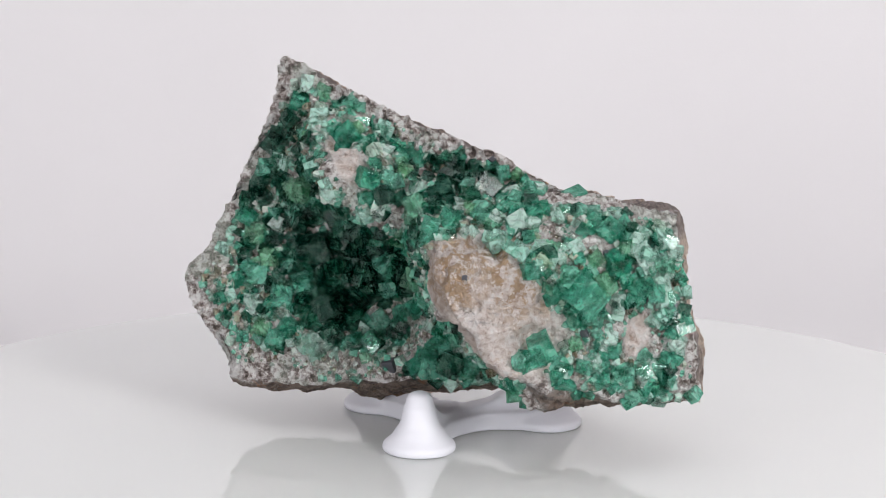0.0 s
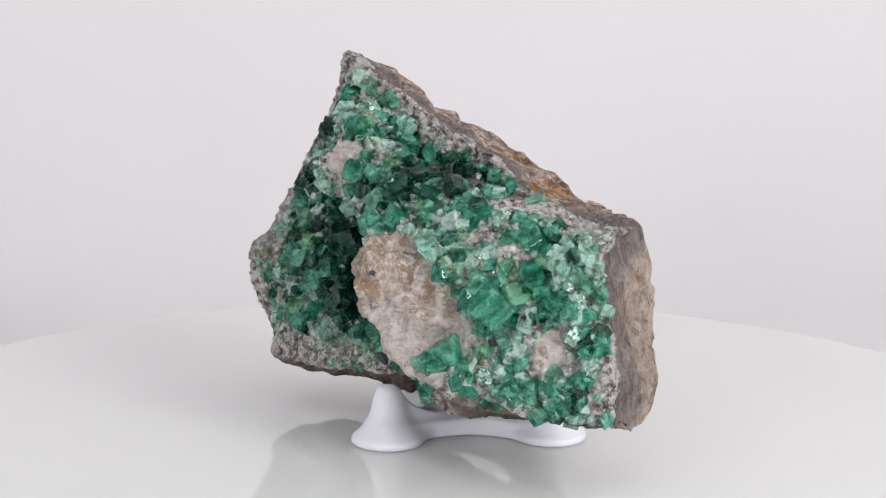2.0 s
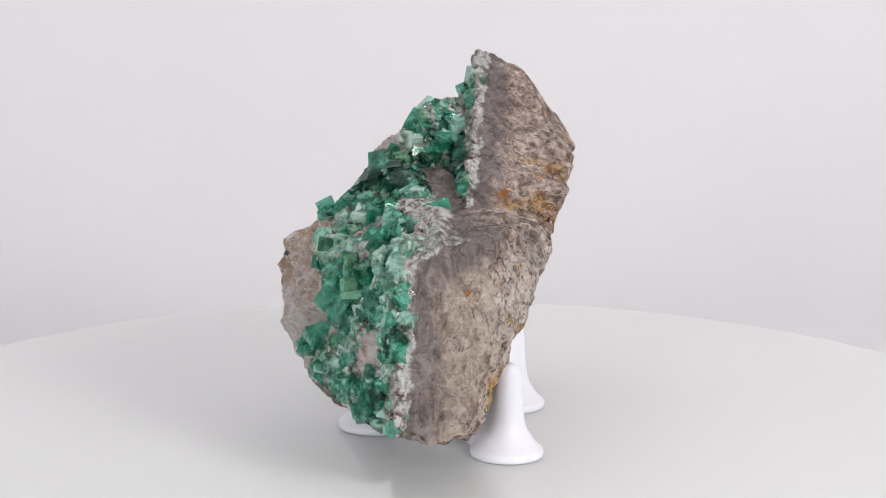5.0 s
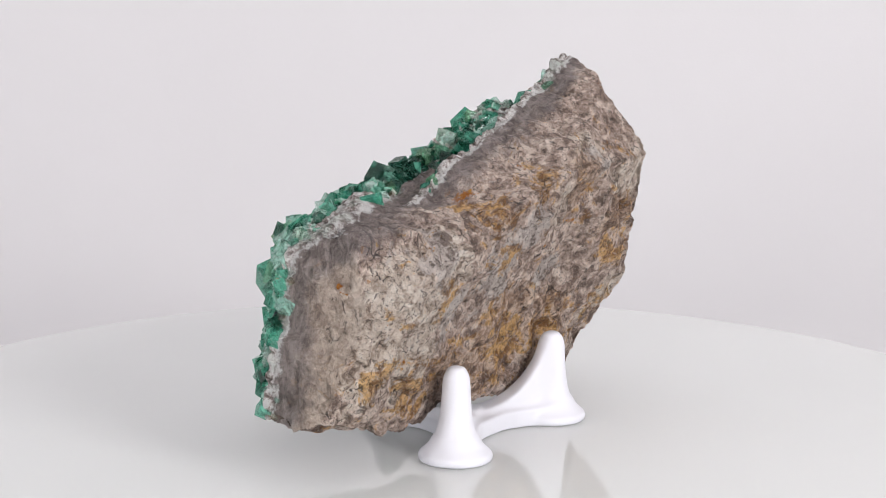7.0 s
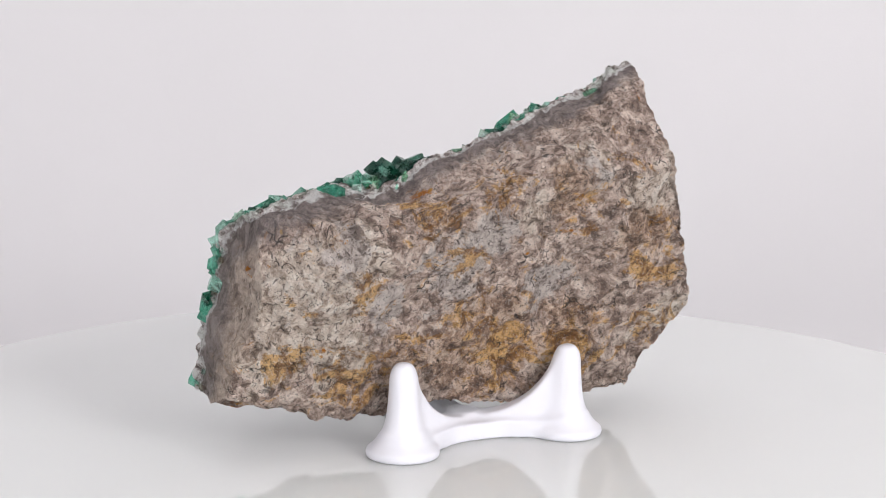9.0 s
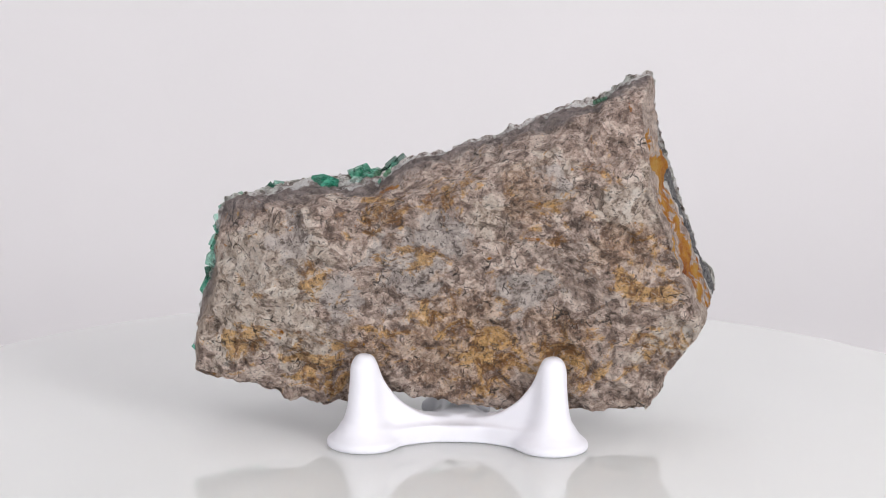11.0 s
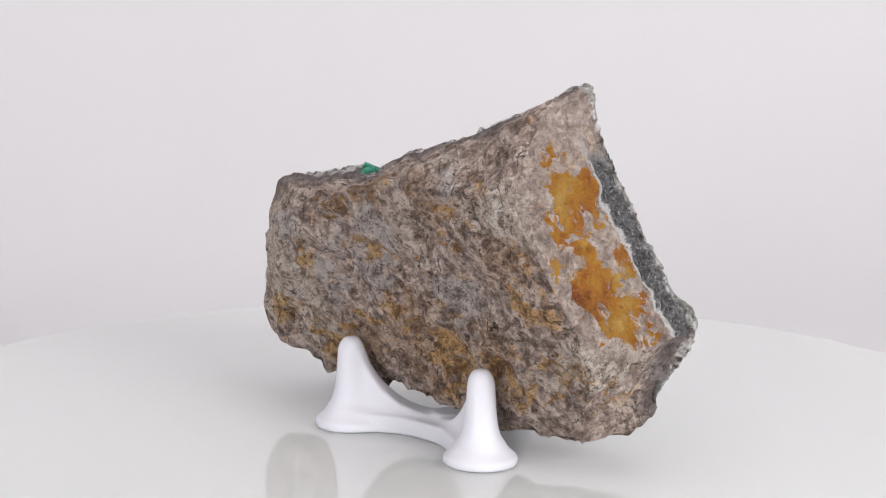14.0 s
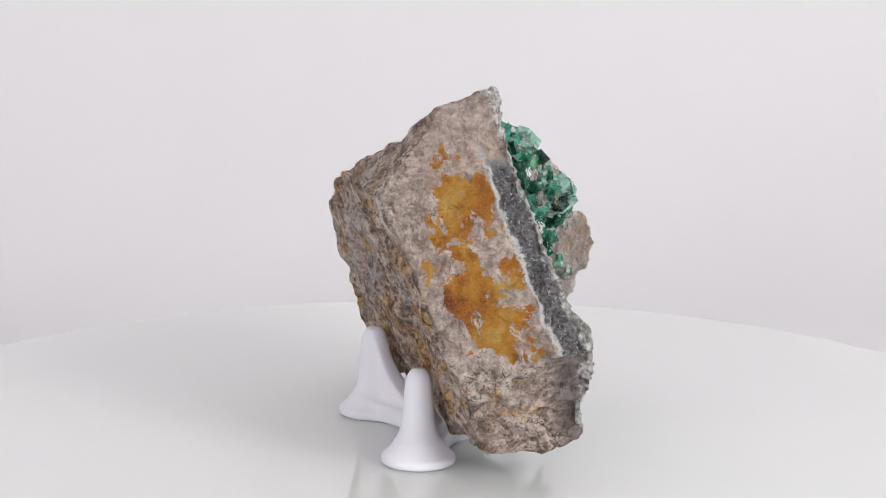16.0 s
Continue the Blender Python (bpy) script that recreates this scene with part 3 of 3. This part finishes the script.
def crystal_mesh(rng, name, material, twin=False):
    """A slightly uneven, bevelled cube about one unit across, some with a second cube grown through it."""
    bm = bmesh.new()
    bmesh.ops.create_cube(bm, size=1)
    for v in bm.verts:
        v.co = [c * rng.uniform(0.90, 1.06) for c in v.co]
    worn = bmesh.ops.bevel(bm, geom=list(bm.edges), offset=rng.uniform(0.015, 0.05), segments=1, affect="EDGES")
    for f in worn["faces"]:
        f.material_index = rng.random() < 0.3
    for v in bm.verts:
        v.co += Vector([rng.uniform(-0.01, 0.01) for _ in range(3)])
    for _ in range(2 if twin else 1):
        side = rng.choice([Vector(v) for v in ((1, 0, 0), (0, 1, 0), (0, 0, 1), (-1, 0, 0), (0, -1, 0), (0, 0, -1))])
        off = side * 0.22 + Vector([rng.uniform(-0.28, 0.28) for _ in range(3)])
        tilt = Matrix.Rotation(radians(60), 4, Vector((1, 1, 1))) if twin else pose(0, 0, 0, rng.uniform(-9, 9), rng.uniform(-9, 9), rng.uniform(-9, 9))
        bmesh.ops.create_cube(bm, size=rng.uniform(0.50, 0.80), matrix=Matrix.Translation(off) @ tilt)
    data = bpy.data.meshes.new(name)
    bm.to_mesh(data)
    bm.free()
    data.materials.append(material)
    data.materials.append(material if material in (GALENA, PALE) else MID)
    return data


# The larger crystals, by where they sit on the face: across, height, edge in millimetres, and tone (deep, green, pale).
CREST = [(-32.8, 78.1, 3.3, 2), (-21.9, 74.1, 3.8, 1), (-28.9, 74.5, 3.8, 1), (-34.6, 71.8, 4.1, 1), (-25.6, 70.9, 3.3, 1), (-29.3, 68.6, 4.9, 2),
         (-36.5, 68.0, 4.1, 0), (-38.6, 64.2, 5.1, 0), (-22.3, 66.0, 5.9, 1), (-42.0, 56.7, 4.6, 1), (-44.5, 52.9, 4.4, 0), (-40.9, 62.7, 4.1, 0),
         (-34.2, 52.8, 6.1, 1), (-29.8, 58.9, 3.7, 2), (-12.6, 62.7, 4.2, 1), (-8.2, 59.9, 3.7, 1), (-17.0, 66.8, 2.7, 2), (-18.3, 58.4, 4.4, 1),
         (-13.5, 57.4, 4.3, 1), (-7.3, 53.6, 4.8, 1), (-18.2, 54.2, 4.1, 1), (-26.0, 67.1, 3.2, 1)]
FLANK = [(-47.5, 45.9, 4.6, 1), (-52.0, 38.5, 3.4, 2), (-49.0, 32.5, 3.6, 1), (-43.6, 42.0, 5.3, 1), (-35.4, 46.0, 5.6, 0), (-40.3, 37.3, 4.8, 1),
         (-43.5, 33.7, 5.3, 1), (-45.2, 27.3, 3.8, 2), (-37.6, 29.2, 6.8, 1), (-32.5, 32.9, 4.5, 1), (-46.5, 24.8, 3.5, 0), (-47.5, 20.5, 3.0, 1),
         (-42.5, 22.6, 4.0, 1), (-36.1, 23.3, 4.8, 1), (-38.6, 20.2, 4.3, 1), (-47.7, 49.1, 3.8, 0), (-42.6, 50.6, 4.3, 0), (-46.7, 35.7, 3.8, 1),
         (-39.1, 42.2, 3.8, 0)]
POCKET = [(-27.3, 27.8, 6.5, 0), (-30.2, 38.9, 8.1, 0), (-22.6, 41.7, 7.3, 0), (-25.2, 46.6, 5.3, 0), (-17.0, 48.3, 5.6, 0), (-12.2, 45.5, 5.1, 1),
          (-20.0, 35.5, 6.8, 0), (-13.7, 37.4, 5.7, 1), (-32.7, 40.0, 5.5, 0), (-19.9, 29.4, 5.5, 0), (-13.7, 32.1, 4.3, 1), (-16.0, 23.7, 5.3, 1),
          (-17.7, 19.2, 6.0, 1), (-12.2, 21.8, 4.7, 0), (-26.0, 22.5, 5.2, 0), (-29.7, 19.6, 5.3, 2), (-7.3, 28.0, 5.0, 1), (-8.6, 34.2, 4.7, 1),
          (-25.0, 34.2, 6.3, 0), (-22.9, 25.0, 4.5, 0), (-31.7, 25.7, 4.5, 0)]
UPPER = [(7.2, 56.4, 5.4, 0), (-0.2, 57.5, 5.6, 0), (3.4, 54.9, 6.4, 0), (-2.6, 55.2, 5.5, 0), (10.9, 58.0, 3.4, 1), (12.4, 55.6, 4.3, 2),
         (5.8, 52.2, 5.0, 1), (-0.1, 51.3, 5.0, 1), (-4.8, 50.1, 4.2, 1), (-7.8, 42.1, 2.9, 2), (-8.5, 46.2, 4.3, 1), (26.1, 55.5, 5.1, 1),
         (21.9, 52.5, 2.9, 2), (14.1, 51.4, 5.0, 2), (17.1, 52.3, 4.3, 1), (9.3, 47.9, 4.7, 2), (13.9, 46.9, 4.2, 2), (33.0, 49.5, 5.4, 1),
         (29.6, 51.3, 4.5, 1), (8.2, 50.6, 4.2, 2),
         (12.5, 55.0, 3.4, 0), (17.0, 56.5, 3.8, 1), (14.5, 58.5, 3.4, 1)]
BLOCK = [(38.7, 46.7, 4.5, 2), (44.7, 47.6, 3.6, 2), (42.6, 49.9, 3.1, 2), (33.8, 43.6, 5.4, 1), (23.2, 41.8, 5.3, 1), (26.8, 38.2, 8.1, 0),
         (30.6, 39.4, 6.1, 1), (21.5, 38.2, 5.3, 1), (28.1, 33.2, 5.4, 1), (38.7, 38.5, 6.6, 1), (42.9, 37.2, 4.5, 1), (44.6, 42.6, 4.0, 1),
         (47.9, 30.2, 5.0, 1), (40.4, 43.4, 3.5, 2), (46.8, 26.7, 3.3, 2), (18.5, 45.6, 3.0, 2), (43.6, 32.7, 3.3, 2), (35.7, 46.8, 3.5, 1),
         (21.5, 45.1, 3.5, 2)]
FOOT = [(25.8, 27.8, 3.0, 1), (18.8, 27.0, 5.6, 1), (21.7, 23.4, 5.6, 1), (16.5, 22.3, 5.3, 1), (17.7, 19.1, 5.8, 0), (23.6, 19.8, 4.4, 0),
        (29.4, 24.1, 4.4, 2), (32.9, 28.6, 3.5, 2), (35.4, 20.9, 5.6, 0), (40.3, 18.9, 4.7, 1), (42.6, 21.7, 4.0, 1), (30.7, 20.0, 4.0, 1),
        (-3.4, 21.5, 3.9, 1), (-4.6, 17.3, 5.7, 1), (0.3, 17.6, 5.7, 0), (-7.5, 16.5, 4.2, 1), (2.7, 20.8, 3.7, 2), (4.0, 17.5, 4.0, 1),
        (-1.0, 23.5, 3.4, 1), (27.1, 23.0, 4.0, 0), (14.1, 25.0, 3.9, 1)]
# Patches of the face with no larger crystals: across, height and half widths.
BARE = [(-18.0, 71.2, 3.8, 2.8), (-11.0, 68.4, 5.6, 3.5), (-2.8, 65.2, 6.2, 3.0), (5.9, 63.4, 5.6, 1.5), (13.9, 60.8, 3.7, 1.2), (20.5, 57.4, 3.2, 1.3), (41.7, 52.1, 5.4, 1.7), (-25.8, 61.4, 2.7, 3.9), (-21.7, 54.9, 2.4, 3.9), (-11.6, 50.3, 3.0, 1.6), (21.7, 49.4, 5.0, 1.9), (36.2, 29.5, 3.1, 3.8), (43.1, 26.6, 2.6, 4.0), (48.9, 20.7, 2.6, 5.0), (-7.2, 22.5, 2.7, 5.7), (-6.7, 28.8, 2.0, 4.5), (-34.7, 15.9, 15.1, 2.5), (-45.0, 18.2, 3.5, 3.3), (-19.5, 15.1, 8.7, 1.7), (-17.4, 27.3, 2.0, 2.5), (-57.5, 32.9, 2.0, 3.8), (29.2, 47.7, 3.1, 1.8), (-50.6, 35.5, 2.0, 2.0), (24.0, 29.2, 1.9, 1.4)]
# Dark metallic cubes: across, height, edge.
DARK_CUBES = [(-13.3, 16.7, 4.2), (46.0, 34.4, 2.4), (41.2, 35.5, 2.1), (0.5, 61.1, 2.7), (9.6, 62.6, 1.7), (27.5, 30.2, 2.1), (-40.1, 56.8, 2.3), (2.6, 42.5, 1.3), (31.5, 45.8, 1.6)]


def random_turn(rng):
    w, x, y, z = (rng.gauss(0, 1) for _ in range(4))
    return Matrix.Rotation(2 * math.atan2(math.hypot(x, math.hypot(y, z)), w), 4, Vector((x, y, z)))


def specimen():
    base = new("mineral_specimen")
    tagged(base, "green fluorite crystals on rough grey-brown matrix rock on the stand", "mineral specimen")
    verts, normals, fd, bare = stone(base)
    rng = random.Random(11)
    x, y, z = verts.T
    inset = -side_field(verts)
    face = (fd < 2.2) & (normals[:, 1] < 0.35)
    wob = lattice_noise(verts, 5, 31) * 0.22 + lattice_noise(verts, 2, 32) * 0.15
    patch = np.min([np.hypot((x - a) / b, (z - c) / d) for a, c, b, d in BARE], axis=0) + wob
    patchy = patch < 1.05
    # pockets: deep crystals by nature, and forced darker still to stand for shade
    shaded_hollow = (np.hypot((x + 24) / 15, (z - 37) / 13) < 1) & (y > -16) | (np.hypot((x - 4) / 11, (z - 55) / 5) < 1) & (y > -12)
    kinds = [[crystal_mesh(rng, "crystal", m, k % 3 == 2) for k in range(6)] for m in (DEEP, MID, PALE)]
    placed = []

    def fits(c, r, grip):
        return all((c[0] - q[0]) ** 2 + (c[1] - q[1]) ** 2 + (c[2] - q[2]) ** 2 > (grip * (r + q[3])) ** 2 for q in placed)

    def set_cube(name, data, i, size, out):
        ob = new(name, data)
        ob.parent = base
        shape = Matrix.Diagonal((size * MM, size * MM * rng.uniform(0.85, 1.1), size * MM * rng.uniform(0.85, 1.1), 1))
        out -= 0.38 * min(max(1 - inset[i] / (0.95 * size), 0), 1)
        lean = Vector(normals[i]) * 0.5 + Vector((0.05, -0.9, 0.3)) * 0.5 + Vector([rng.gauss(0, 0.34) for _ in range(3)])
        turn = lean.to_track_quat("Z", "Y").to_matrix().to_4x4() @ Matrix.Rotation(rng.uniform(0, math.tau), 4, "Z")
        ob.matrix_local = Matrix.Translation((verts[i] + normals[i] * size * out) * MM) @ turn @ shape
        placed.append((*verts[i], size / 2))

    def nearest(gx, gz, size):
        return int(np.argmin((x - gx) ** 2 + (z - gz) ** 2 + 400.0 * ~face + 60.0 * np.clip((0.12 if gx > 20 else 0.55) * size - inset, 0, 9)))

    for gx, gz, size, tone in (*CREST, *FLANK, *POCKET, *UPPER, *BLOCK, *FOOT):
        gx = gx + 1.5 if gx < -44 else gx
        tone = 1 if gx > 12 and tone == 0 else tone
        set_cube("crystal", rng.choice(kinds[tone]), nearest(gx, gz, size), size * 0.88, rng.uniform(-0.10, 0.16))
    dark = crystal_mesh(rng, "galena_cube", GALENA)
    for gx, gz, size in DARK_CUBES:
        set_cube("galena_cube", dark, nearest(gx, gz, size), size * 0.8, -0.1)
    # the rest of the crystal face, largest first
    spots = np.flatnonzero(face & (bare < 0.3) & ~patchy).tolist()
    rng.shuffle(spots)
    for low, high, wanted, grip in ((2.6, 3.6, 60, 0.62), (1.7, 2.6, 90, 0.55)):
        for i in spots:
            if not wanted:
                break
            size = rng.uniform(low, high)
            if inset[i] > (1.9 if x[i] < -36 else 1.2 if z[i] > 56 else 0.45) * size and fits(verts[i], size / 2, grip):
                tone = rng.choices((0, 1, 2), (85, 15, 0) if shaded_hollow[i] else (34, 46, 20) if x[i] < -2 else (12, 50, 38))[0]
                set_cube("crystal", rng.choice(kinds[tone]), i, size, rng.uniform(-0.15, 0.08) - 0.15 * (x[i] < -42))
                wanted -= 1
    # smaller crystals filling the face between the large ones, thickest in the hollows
    corners = [Vector((a, b, c)) for a in (-0.5, 0.5) for b in (-0.5, 0.5) for c in (-0.5, 0.5)]
    sides = ((0, 1, 3, 2), (4, 6, 7, 5), (0, 4, 5, 1), (2, 3, 7, 6), (0, 2, 6, 4), (1, 5, 7, 3))

    def joined(name, picks, materials, low, high, label, weight):
        vs, fs, slots = [], [], []
        for i in picks:
            size = rng.uniform(low, high) * (0.55 if patchy[i] else 1)
            c, m = Vector(verts[i] + normals[i] * size * 0.08), random_turn(rng).to_3x3()
            k, slot = len(vs), rng.choices(range(len(materials)), weight(i))[0]
            vs += [(c + m @ (v * size * rng.uniform(0.85, 1.12))) * MM for v in corners]
            fs += [tuple(k + j for j in f) for f in sides]
            slots += [slot] * 6
        data = bpy.data.meshes.new(name)
        data.from_pydata(vs, [], fs)
        for m in materials:
            data.materials.append(m)
        data.polygons.foreach_set("material_index", slots)
        ob = new(name, data)
        ob.parent = base
        tagged(ob, label, kind="stuff")

    filler = [i for i in spots if inset[i] > (5.0 if x[i] < -30 or z[i] > 52 and x[i] < 0 else 2.4 if z[i] > 46 else 0.8) and rng.random() < (0.9 if shaded_hollow[i] else 0.28 if x[i] < -2 else 0.5) and fits(verts[i], 0.9, 0.5)][:800]
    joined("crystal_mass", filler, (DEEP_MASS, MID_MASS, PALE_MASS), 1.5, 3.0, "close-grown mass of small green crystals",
           lambda i: (90, 10, 0) if shaded_hollow[i] else (45, 40, 15) if x[i] < -2 else (14, 54, 32))
    loose = [i for i in np.flatnonzero(face & (bare < 0.6) & (inset > np.where(x < -30, 3.2, np.where(z > 46, 2.4, 1.0)))).tolist() if not shaded_hollow[i] and (not patchy[i] or rng.random() < 0.9)]
    rng.shuffle(loose)
    joined("crystal_crust", loose[:3300], (CRUST,), 0.6, 1.6, "crust of tiny pale green crystals", lambda i: (1,))
    return base


SPECIMEN = specimen()


def motions():
    """The turntable carries the stand and the specimen round at an even pace."""
    rows = [(t / 2, pose(0, 0, 0, 0, 0, TURN * t / 2)) for t in range(33)]
    for thing in (TABLE, STAND, SPECIMEN):
        walk(thing, rows)


motions()
